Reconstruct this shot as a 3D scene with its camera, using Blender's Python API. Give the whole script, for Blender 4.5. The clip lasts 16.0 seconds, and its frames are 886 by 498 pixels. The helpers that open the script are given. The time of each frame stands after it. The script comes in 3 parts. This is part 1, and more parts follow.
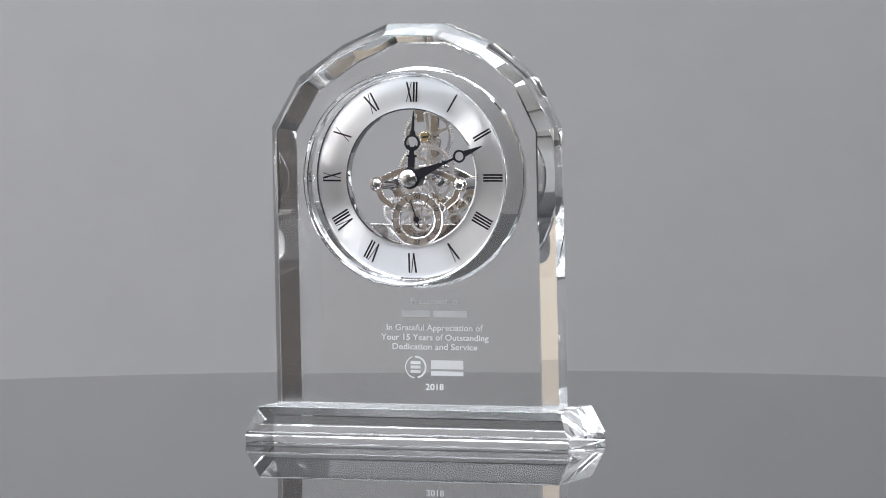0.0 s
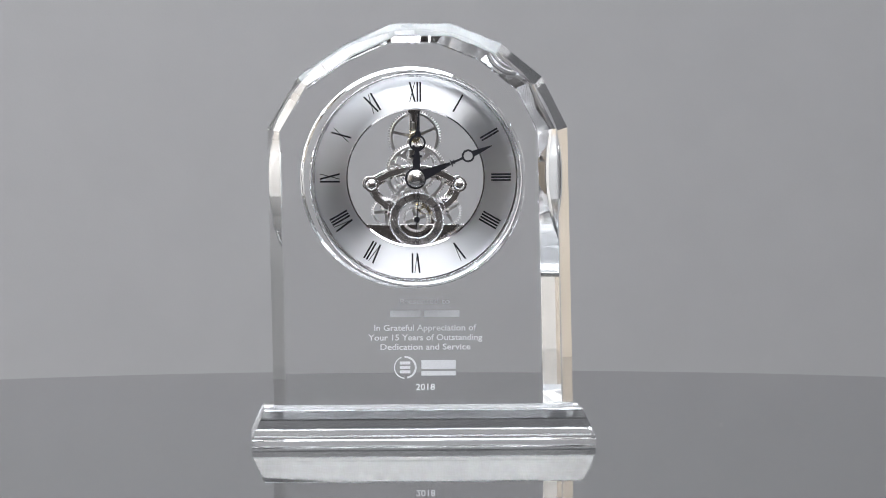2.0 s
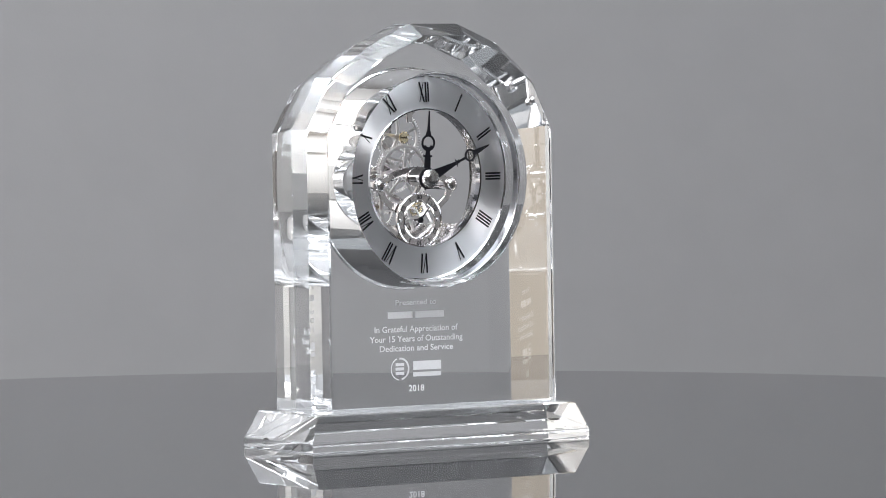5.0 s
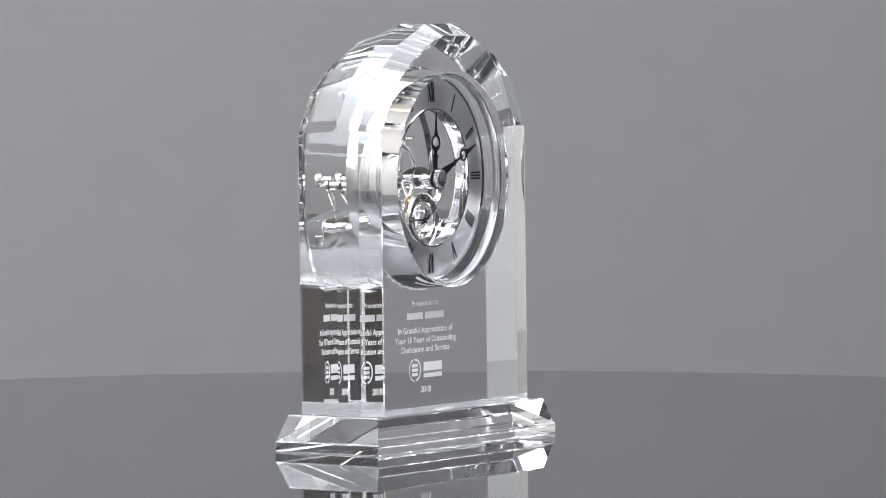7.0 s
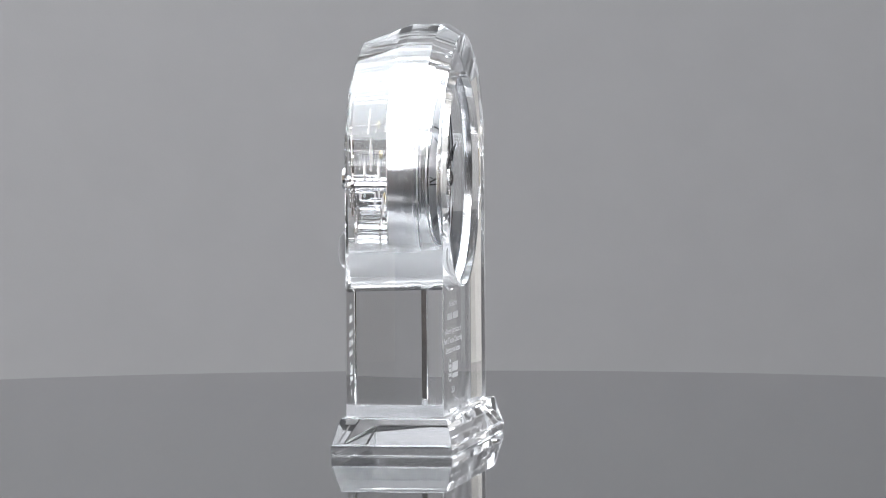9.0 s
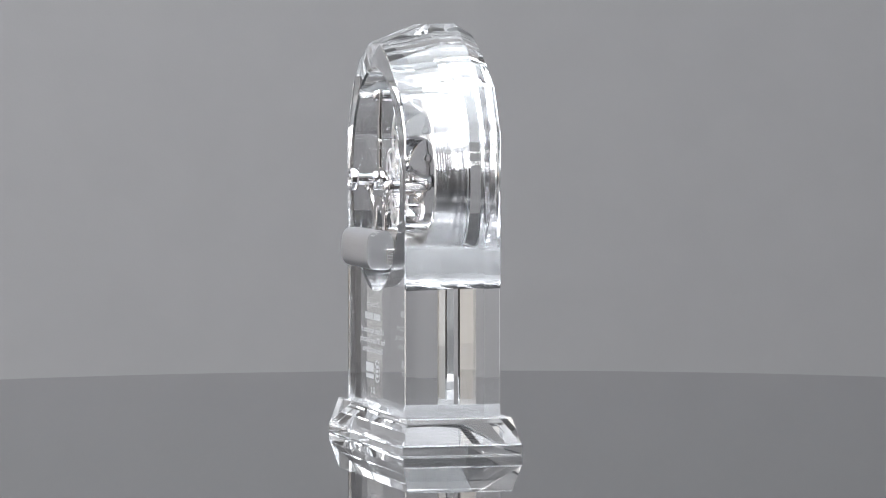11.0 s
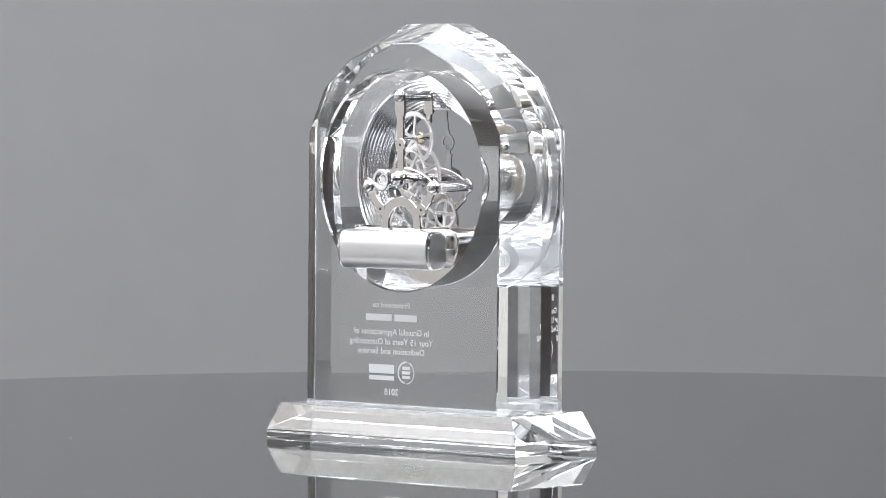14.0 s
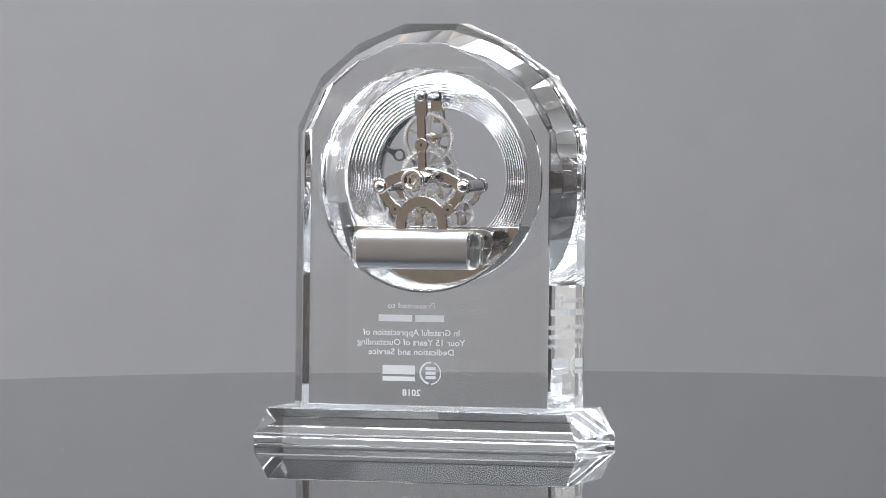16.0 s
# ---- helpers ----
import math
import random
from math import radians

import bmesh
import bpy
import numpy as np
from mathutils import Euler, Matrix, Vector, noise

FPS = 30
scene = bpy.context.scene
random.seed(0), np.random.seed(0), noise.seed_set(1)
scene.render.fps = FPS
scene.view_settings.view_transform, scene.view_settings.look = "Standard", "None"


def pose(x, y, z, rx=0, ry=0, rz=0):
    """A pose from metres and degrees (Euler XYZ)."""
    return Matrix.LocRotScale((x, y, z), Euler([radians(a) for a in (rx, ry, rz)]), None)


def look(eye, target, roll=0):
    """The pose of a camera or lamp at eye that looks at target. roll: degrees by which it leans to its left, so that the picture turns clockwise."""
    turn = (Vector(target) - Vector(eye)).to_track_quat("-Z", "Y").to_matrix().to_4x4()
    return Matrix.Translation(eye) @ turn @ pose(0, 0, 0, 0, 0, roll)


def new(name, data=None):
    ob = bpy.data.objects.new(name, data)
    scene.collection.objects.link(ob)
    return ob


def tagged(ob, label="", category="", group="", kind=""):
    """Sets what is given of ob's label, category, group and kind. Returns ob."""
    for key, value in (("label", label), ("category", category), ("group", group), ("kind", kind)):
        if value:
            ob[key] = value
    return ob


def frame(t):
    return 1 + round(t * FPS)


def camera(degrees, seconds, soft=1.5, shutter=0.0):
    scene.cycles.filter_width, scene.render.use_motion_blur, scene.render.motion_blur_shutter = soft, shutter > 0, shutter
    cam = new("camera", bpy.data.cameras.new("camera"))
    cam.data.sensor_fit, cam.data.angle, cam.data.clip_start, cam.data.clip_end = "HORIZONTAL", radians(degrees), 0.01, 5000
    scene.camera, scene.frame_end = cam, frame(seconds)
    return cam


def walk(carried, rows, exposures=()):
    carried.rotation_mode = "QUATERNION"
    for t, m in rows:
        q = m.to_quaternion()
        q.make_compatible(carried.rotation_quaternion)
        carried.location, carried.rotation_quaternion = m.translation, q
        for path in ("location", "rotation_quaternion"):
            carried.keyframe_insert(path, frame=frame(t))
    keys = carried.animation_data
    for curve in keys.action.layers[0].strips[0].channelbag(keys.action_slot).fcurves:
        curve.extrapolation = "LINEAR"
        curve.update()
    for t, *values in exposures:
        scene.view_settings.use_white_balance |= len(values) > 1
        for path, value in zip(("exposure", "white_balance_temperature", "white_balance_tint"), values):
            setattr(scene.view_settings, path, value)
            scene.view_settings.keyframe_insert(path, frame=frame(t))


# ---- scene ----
# ---- camera: fixed, long lens ----
cam = camera(9.557, 16.0, 0.9)
EYE = (0.0, -2.3677, 0.18904)
YAW, PITCH = radians(0.15), radians(-2.479)
AIM = (EYE[0] + math.sin(YAW) * math.cos(PITCH), EYE[1] + math.cos(YAW) * math.cos(PITCH), EYE[2] + math.sin(PITCH))
walk(cam, [(0.0, look(EYE, AIM, -0.22)), (16.0, look(EYE, AIM, -0.22))], [(0.0, -0.2), (1.5, -0.17), (4.0, -0.33), (7.0, -0.46), (8.0, -0.48), (9.0, -0.29), (12.5, -0.42), (16.0, -0.29)])

# ---- light ----
world = bpy.data.worlds.new("world")
world.use_nodes = True
world.node_tree.nodes["Background"].inputs[0].default_value = (0.5, 0.5, 0.52, 1)
world.node_tree.nodes["Background"].inputs[1].default_value = 0.05
scene.world = world
scene.cycles.max_bounces, scene.cycles.glossy_bounces, scene.cycles.transmission_bounces = 32, 24, 32


def area(name, m, sx, sy, power, colour=(1, 1, 1)):
    d = bpy.data.lights.new(name, "AREA")
    d.shape, d.size, d.size_y, d.energy, d.color = "RECTANGLE", sx, sy, power, colour
    ob = new(name, d)
    ob.matrix_world = m
    return ob


area("softbox_top", look((-0.66, -0.1, 1.8), (-0.66, -0.1, 0.0)), 3.0, 2.6, 184, (0.875, 0.945, 1.02))
# unseen fill lamp, added to brighten the room and the left of the backdrop
area("fill_left", look((-2.05, 0.35, 1.1), (-0.5, 1.4, 0.8)), 1.3, 1.3, 54, (1.0, 0.975, 0.96))
area("softbox_front", look((0.42, -2.6, 1.62), (0, 0, 0.1)), 2.1, 0.42, 47, (0.97, 0.98, 1.0))


# ---- materials ----
def material(name, colour, rough=0.5, metal=0.0, spec=0.5, grain=0.0, grain_scale=200.0, bump=0.0, bump_scale=300.0, ior=1.5, stretch=None):
    m = bpy.data.materials.new(name)
    m.use_nodes = True
    nt = m.node_tree
    b = nt.nodes["Principled BSDF"]
    b.inputs["Base Color"].default_value = (*colour, 1)
    b.inputs["Roughness"].default_value = rough
    b.inputs["Metallic"].default_value = metal
    b.inputs["Specular IOR Level"].default_value = spec
    b.inputs["IOR"].default_value = ior
    tc = nt.nodes.new("ShaderNodeTexCoord")
    src = tc.outputs["Object"]
    if stretch:
        mp = nt.nodes.new("ShaderNodeMapping")
        mp.inputs["Scale"].default_value = stretch
        nt.links.new(src, mp.inputs["Vector"])
        src = mp.outputs["Vector"]
    if grain:
        n1 = nt.nodes.new("ShaderNodeTexNoise")
        n1.inputs["Scale"].default_value, n1.inputs["Detail"].default_value = grain_scale, 6
        nt.links.new(src, n1.inputs["Vector"])
        n2 = nt.nodes.new("ShaderNodeTexNoise")
        n2.inputs["Scale"].default_value, n2.inputs["Detail"].default_value = grain_scale / 14, 3
        nt.links.new(src, n2.inputs["Vector"])
        add = nt.nodes.new("ShaderNodeMath")
        add.operation = "ADD"
        nt.links.new(n1.outputs["Fac"], add.inputs[0])
        nt.links.new(n2.outputs["Fac"], add.inputs[1])
        mr = nt.nodes.new("ShaderNodeMapRange")
        mr.inputs["From Min"].default_value, mr.inputs["From Max"].default_value = 0.6, 1.4
        mr.inputs["To Min"].default_value, mr.inputs["To Max"].default_value = 1 - grain, 1 + grain
        nt.links.new(add.outputs[0], mr.inputs["Value"])
        mx = nt.nodes.new("ShaderNodeVectorMath")
        mx.operation = "SCALE"
        mx.inputs[0].default_value = colour
        nt.links.new(mr.outputs["Result"], mx.inputs["Scale"])
        nt.links.new(mx.outputs["Vector"], b.inputs["Base Color"])
    if bump:
        n3 = nt.nodes.new("ShaderNodeTexNoise")
        n3.inputs["Scale"].default_value, n3.inputs["Detail"].default_value = bump_scale, 4
        nt.links.new(src, n3.inputs["Vector"])
        bp = nt.nodes.new("ShaderNodeBump")
        bp.inputs["Strength"].default_value, bp.inputs["Distance"].default_value = bump, 0.001
        nt.links.new(n3.outputs["Fac"], bp.inputs["Height"])
        nt.links.new(bp.outputs["Normal"], b.inputs["Normal"])
    return m


def glass_material(name, ior=1.52):
    m = bpy.data.materials.new(name)
    m.use_nodes = True
    nt = m.node_tree
    nt.nodes.remove(nt.nodes["Principled BSDF"])
    g = nt.nodes.new("ShaderNodeBsdfGlass")
    g.inputs["IOR"].default_value, g.inputs["Roughness"].default_value = ior, 0.0
    g.inputs["Color"].default_value = (1, 1, 1, 1)
    nt.links.new(g.outputs[0], nt.nodes["Material Output"].inputs["Surface"])
    return m


def brushed_dial(name):
    """Silver spun round its centre: the highlights fan out from the middle."""
    m = bpy.data.materials.new(name)
    m.use_nodes = True
    nt = m.node_tree
    b = nt.nodes["Principled BSDF"]
    b.inputs["Base Color"].default_value = (0.84, 0.84, 0.86, 1)
    b.inputs["Metallic"].default_value, b.inputs["Roughness"].default_value = 0.95, 0.36
    b.inputs["Anisotropic"].default_value = 1.0
    b.inputs["Anisotropic Rotation"].default_value = 0.25
    tan = nt.nodes.new("ShaderNodeTangent")
    tan.direction_type, tan.axis = "RADIAL", "Y"
    nt.links.new(tan.outputs[0], b.inputs["Tangent"])
    tc = nt.nodes.new("ShaderNodeTexCoord")
    ln = nt.nodes.new("ShaderNodeVectorMath")
    ln.operation = "LENGTH"
    nt.links.new(tc.outputs["Object"], ln.inputs[0])
    n = nt.nodes.new("ShaderNodeTexNoise")
    n.noise_dimensions = "1D"
    n.inputs["Scale"].default_value, n.inputs["Detail"].default_value = 6000, 3
    nt.links.new(ln.outputs["Value"], n.inputs["W"])
    mr = nt.nodes.new("ShaderNodeMapRange")
    mr.inputs["To Min"].default_value, mr.inputs["To Max"].default_value = 0.32, 0.45
    nt.links.new(n.outputs["Fac"], mr.inputs["Value"])
    nt.links.new(mr.outputs["Result"], b.inputs["Roughness"])
    return m


CRYSTAL = glass_material("crystal", 1.52)
FROST = bpy.data.materials.new("frosted_engraving")   # ground glass: scatters light to both sides
FROST.use_nodes = True
_nt = FROST.node_tree
_nt.nodes.remove(_nt.nodes["Principled BSDF"])
_d, _t, _m, _n = (_nt.nodes.new(k) for k in ("ShaderNodeBsdfDiffuse", "ShaderNodeBsdfTranslucent", "ShaderNodeMixShader", "ShaderNodeTexNoise"))
_n.inputs["Scale"].default_value = 2500
_r = _nt.nodes.new("ShaderNodeMapRange")
_r.inputs["To Min"].default_value, _r.inputs["To Max"].default_value = 0.4, 0.6
_nt.links.new(_n.outputs["Fac"], _r.inputs["Value"])
_nt.links.new(_r.outputs["Result"], _m.inputs["Fac"])
_d.inputs["Color"].default_value = _t.inputs["Color"].default_value = (0.62, 0.62, 0.63, 1)
_nt.links.new(_d.outputs[0], _m.inputs[1])
_nt.links.new(_t.outputs[0], _m.inputs[2])
_nt.links.new(_m.outputs[0], _nt.nodes["Material Output"].inputs["Surface"])
GLUE = FROST.copy()                                   # the same scatter, but mostly clear
GLUE.name = "hazy_clear_glue"
_nt = GLUE.node_tree
_c, _x = _nt.nodes.new("ShaderNodeBsdfTransparent"), _nt.nodes.new("ShaderNodeMixShader")
_x.inputs["Fac"].default_value = 0.25
_old = _nt.nodes["Material Output"].inputs["Surface"].links[0].from_socket
_nt.links.new(_c.outputs[0], _x.inputs[1])
_nt.links.new(_old, _x.inputs[2])
_nt.links.new(_x.outputs[0], _nt.nodes["Material Output"].inputs["Surface"])
CHROME = material("polished_chrome", (0.86, 0.86, 0.88), 0.06, 1.0, grain=0.03, grain_scale=900)
BEZEL = material("bright_bezel", (0.86, 0.86, 0.88), 0.2, 1.0, grain=0.03, grain_scale=900)
STEEL = material("satin_steel", (0.72, 0.70, 0.68), 0.22, 1.0, grain=0.06, grain_scale=1500, bump=0.02, bump_scale=4000)
NICKEL = material("nickel_plate", (0.60, 0.575, 0.56), 0.09, 1.0, grain=0.08, grain_scale=1200, bump=0.03, bump_scale=3000)
BRASS = material("pale_brass", (0.72, 0.63, 0.44), 0.15, 1.0, grain=0.08, grain_scale=1500)
PLATE = material("brushed_nickel_plate", (0.64, 0.61, 0.60), 0.2, 1.0, grain=0.1, grain_scale=1200, bump=0.04, bump_scale=3000, stretch=(1, 1, 0.1))
SCREW = material("bright_screw", (0.84, 0.83, 0.83), 0.18, 1.0, grain=0.08, grain_scale=2500)
STEPPED = material("turned_bright_metal", (0.86, 0.86, 0.87), 0.17, 1.0, grain=0.04, grain_scale=1500)
GEAR = material("gear_steel", (0.78, 0.76, 0.76), 0.28, 1.0, grain=0.06, grain_scale=1500)
RING = material("dull_nickel_ring", (0.68, 0.65, 0.64), 0.25, 1.0, grain=0.1, grain_scale=1500, bump=0.05, bump_scale=3000)
CAP = material("matt_nickel_cap", (0.58, 0.57, 0.57), 0.2, 1.0, grain=0.2, grain_scale=2500, bump=0.12, bump_scale=2500)
SATIN = material("satin_battery_tube", (0.60, 0.60, 0.62), 0.3, 1.0, grain=0.05, grain_scale=2500, stretch=(0.05, 1, 1))
BLACK = material("black_enamel", (0.007, 0.007, 0.011), 0.42, spec=0.3, grain=0.2, grain_scale=1500)
UNDER = material("dull_grey_metal", (0.30, 0.30, 0.31), 0.4, 1.0, grain=0.1, grain_scale=1500)
# dark colour that stands in for the shade inside slots and holes
RECESS = material("painted_recess_shade", (0.10, 0.08, 0.07), 0.3, 0.8, grain=0.2, grain_scale=2000)
CLEAR = glass_material("clear_plastic", 1.46)
DIAL = brushed_dial("spun_silver_dial")
TABLE = material("black_gloss_acrylic", (0.02, 0.02, 0.021), 0.004, grain=0.15, grain_scale=40, bump=0.0)
BACKDROP = material("grey_backdrop_paper", (0.182, 0.177, 0.179), 0.85, grain=0.035, grain_scale=30, bump=0.05, bump_scale=500)
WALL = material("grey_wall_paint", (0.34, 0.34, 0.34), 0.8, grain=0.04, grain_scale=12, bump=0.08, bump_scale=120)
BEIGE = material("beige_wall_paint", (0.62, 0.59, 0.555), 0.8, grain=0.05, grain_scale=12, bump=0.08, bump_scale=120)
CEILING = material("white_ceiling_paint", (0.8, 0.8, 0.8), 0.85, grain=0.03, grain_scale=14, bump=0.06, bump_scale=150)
# dark tone put on unseen walls so that metal and glass mirror darkness
DARK = material("dark_wall_tone", (0.054, 0.046, 0.043), 0.7, grain=0.08, grain_scale=12, bump=0.08, bump_scale=120)
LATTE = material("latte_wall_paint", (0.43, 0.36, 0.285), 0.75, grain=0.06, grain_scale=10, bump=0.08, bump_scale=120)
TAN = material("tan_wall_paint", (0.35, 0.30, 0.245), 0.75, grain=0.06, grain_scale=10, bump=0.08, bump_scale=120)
RED_BROWN = material("red_brown_wall_tone", (0.115, 0.035, 0.03), 0.5, grain=0.2, grain_scale=18, bump=0.1, bump_scale=80, stretch=(1, 1, 0.15))
FLOOR = material("grey_floor_vinyl", (0.3, 0.29, 0.28), 0.5, grain=0.12, grain_scale=25, bump=0.05, bump_scale=200)


# ---- mesh helpers ----
def finish(name, bm, mat):
    bmesh.ops.recalc_face_normals(bm, faces=bm.faces)
    me = bpy.data.meshes.new(name)
    bm.to_mesh(me)
    bm.free()
    me.materials.append(mat)
    return me


def part(name, bm, mat, parent, label=""):
    ob = new(name, finish(name, bm, mat))
    ob.parent = parent
    return tagged(ob, label)


def box(bm, lo, hi):
    vs = [bm.verts.new((x, y, z)) for x in (lo[0], hi[0]) for y in (lo[1], hi[1]) for z in (lo[2], hi[2])]
    for f in ((0, 1, 3, 2), (4, 6, 7, 5), (0, 4, 5, 1), (2, 3, 7, 6), (0, 2, 6, 4), (1, 5, 7, 3)):
        bm.faces.new([vs[i] for i in f])
    return vs


def smooth_by_angle(bm, degrees=30):
    bmesh.ops.recalc_face_normals(bm, faces=bm.faces)
    for f in bm.faces:
        f.smooth = True
    for e in bm.edges:
        if len(e.link_faces) == 2 and e.calc_face_angle(0) > radians(degrees):
            e.smooth = False


def lathe_y(bm, profile, cx=0.0, cz=0.0, n=96, closed=True):
    """Turns a profile of (radius, y) about the y axis through (cx, cz)."""
    rings = []
    for r, y in profile:
        if r < 1e-7:
            rings.append([bm.verts.new((cx, y, cz))])
        else:
            rings.append([bm.verts.new((cx + r * math.cos(2 * math.pi * i / n), y, cz + r * math.sin(2 * math.pi * i / n))) for i in range(n)])
    pairs = list(zip(rings, rings[1:])) + ([(rings[-1], rings[0])] if closed else [])
    for a, b in pairs:
        for i in range(n):
            j = (i + 1) % n
            q = [a[i % len(a)], a[j % len(a)], b[j % len(b)], b[i % len(b)]]
            q = [v for k, v in enumerate(q) if v not in q[:k]]
            if len(q) > 2:
                bm.faces.new(q)
    return bm


def disc_y(bm, r, y0, y1, cx=0.0, cz=0.0, n=32, edge=0.0):
    e = edge or min(r, abs(y1 - y0)) * 0.15
    s = 1 if y1 > y0 else -1
    return lathe_y(bm, [(0, y0), (r - e, y0), (r, y0 + s * e), (r, y1 - s * e), (r - e, y1), (0, y1)], cx, cz, n, False)


def prism(bm, pts, y0, y1):
    """Extrudes a flat outline of (x, z) from y0 to y1."""
    a = [bm.verts.new((x, y0, z)) for x, z in pts]
    b = [bm.verts.new((x, y1, z)) for x, z in pts]
    bm.faces.new(a)
    bm.faces.new(b[::-1])
    for i in range(len(a)):
        j = (i + 1) % len(a)
        bm.faces.new([a[i], a[j], b[j], b[i]])


def strip(bm, pts, width, y0, y1):
    """A flat bar of constant width along a line of (x, z)."""
    left, right = [], []
    for i, p in enumerate(pts):
        a, b = Vector(pts[max(i - 1, 0)]), Vector(pts[min(i + 1, len(pts) - 1)])
        d = (b - a).normalized()
        n = Vector((-d.y, d.x)) * width / 2
        left.append((p[0] + n.x, p[1] + n.y))
        right.append((p[0] - n.x, p[1] - n.y))
    for i in range(len(pts) - 1):
        prism(bm, [left[i], left[i + 1], right[i + 1], right[i]], y0, y1)
    bmesh.ops.remove_doubles(bm, verts=bm.verts, dist=1e-7)


def arc(cx, cz, r, a0, a1, n):
    return [(cx + r * math.cos(radians(a0 + (a1 - a0) * i / n)), cz + r * math.sin(radians(a0 + (a1 - a0) * i / n))) for i in range(n + 1)]


def band(bm, cx, cz, r0, r1, a0, a1, y0, y1, n=24):
    """A flat curved bar between two radii."""
    prism_pts = arc(cx, cz, r1, a0, a1, n) + arc(cx, cz, r0, a1, a0, n)
    a = [bm.verts.new((x, y0, z)) for x, z in prism_pts]
    b = [bm.verts.new((x, y1, z)) for x, z in prism_pts]
    m = len(a)
    for i in range(n):
        bm.faces.new([a[i], a[i + 1], a[m - 2 - i], a[m - 1 - i]])
        bm.faces.new([b[i + 1], b[i], b[m - 1 - i], b[m - 2 - i]])
    for i in range(m):
        j = (i + 1) % m
        bm.faces.new([a[j], a[i], b[i], b[j]])


def ease(bm, offset=0.0002):
    """Breaks the sharp edges of a cut plate, so that they catch the light."""
    bmesh.ops.recalc_face_normals(bm, faces=bm.faces)
    sharp = [e for e in bm.edges if len(e.link_faces) == 2 and e.calc_face_angle(0) > radians(60)]
    bmesh.ops.bevel(bm, geom=sharp, offset=offset, segments=1, affect="EDGES", clamp_overlap=True)
    return bm


def gear(bm, cx, cz, r, teeth, y, thick, rim, turn=0.0):
    """A toothed rim; the teeth are chamfered on both faces, so that they catch light from above."""
    n = teeth * 4
    ways = [2 * math.pi * (i + turn) / n for i in range(n)]
    tip = [r if i % 4 in (0, 1) else r - 0.0010 for i in range(n)]
    def ring(radii, y_):
        return [bm.verts.new((cx + q * math.cos(a), y_, cz + q * math.sin(a))) for q, a in zip(radii, ways)]
    root_r, bore = [r - 0.0012] * n, [r - rim] * n
    loops = [ring(bore, y), ring(root_r, y), ring(tip, y + thick * 0.3), ring(tip, y + thick * 0.7), ring(root_r, y + thick), ring(bore, y + thick)]
    for p, q in zip(loops, loops[1:] + loops[:1]):
        for k in range(n):
            j = (k + 1) % n
            bm.faces.new([p[k], p[j], q[j], q[k]])


def spoke(cx, cz, r, y, thick, rim, hub, a, width=0.0011):
    d, p = Vector((math.cos(a), math.sin(a))), Vector((-math.sin(a), math.cos(a)))
    c = Vector((cx, cz))
    q = [(c + d * dist + p * w / 2, c + d * dist - p * w / 2) for dist, w in ((hub * 0.8, width * 1.3), (r - rim * 0.7, width))]
    bm = bmesh.new()
    prism(bm, [tuple(q[0][0]), tuple(q[1][0]), tuple(q[1][1]), tuple(q[0][1])], y + thick * 0.12, y + thick * 0.88)
    return bm


def offset_outline(pts, d):
    """Moves an open outline (its ends on the bottom line) inwards by d, with mitred corners."""
    out = []
    n = len(pts)
    for i, p in enumerate(pts):
        p = Vector(p)
        ns = []
        for a, b in ((i - 1, i), (i, i + 1)):
            if a >= 0 and b < n:
                e = (Vector(pts[b]) - Vector(pts[a])).normalized()
                ns.append(Vector((-e.y, e.x)))
        m = ns[0] if len(ns) == 1 else (ns[0] + ns[1]) / (1 + ns[0].dot(ns[1]))
        out.append(p + m * d)
    return out


# ---- the room: unseen plain walls that close the place, toned for the reflections ----
def slab(name, lo, hi, mat):
    bm = bmesh.new()
    box(bm, lo, hi)
    return tagged(new(name, finish(name, bm, mat)), kind="structure")


X0, X1, Y0, Y1, ZF, ZC = -2.2, 2.4, -3.4, 1.75, -0.8, 1.9
slab("floor", (X0 - 0.1, Y0 - 0.1, ZF - 0.1), (X1 + 0.1, Y1 + 0.1, ZF), FLOOR)
slab("ceiling", (X0 - 0.1, Y0 - 0.1, ZC), (X1 + 0.1, Y1 + 0.1, ZC + 0.1), CEILING)
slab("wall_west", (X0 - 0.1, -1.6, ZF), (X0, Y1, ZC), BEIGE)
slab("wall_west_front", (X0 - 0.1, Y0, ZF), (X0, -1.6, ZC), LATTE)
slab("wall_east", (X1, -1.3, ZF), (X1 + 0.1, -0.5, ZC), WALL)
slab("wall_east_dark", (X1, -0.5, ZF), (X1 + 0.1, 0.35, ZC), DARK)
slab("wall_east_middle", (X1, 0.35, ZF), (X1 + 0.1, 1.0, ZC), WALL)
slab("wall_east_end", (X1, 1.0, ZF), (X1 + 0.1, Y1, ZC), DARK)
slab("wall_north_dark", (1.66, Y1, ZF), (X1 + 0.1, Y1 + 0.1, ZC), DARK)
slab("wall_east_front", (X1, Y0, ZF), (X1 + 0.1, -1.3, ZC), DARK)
slab("wall_south", (X0 - 0.1, Y0 - 0.1, ZF), (X1 + 0.1, Y0, ZC), DARK)
# unseen bands of colour, added for the streaks refracted in the crystal
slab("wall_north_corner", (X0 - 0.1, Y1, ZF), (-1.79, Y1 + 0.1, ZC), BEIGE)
slab("wall_north_red_band", (-1.79, Y1, ZF), (-1.72, Y1 + 0.1, ZC), RED_BROWN)
slab("wall_north_tan_band", (-1.72, Y1, ZF), (-1.57, Y1 + 0.1, ZC), TAN)
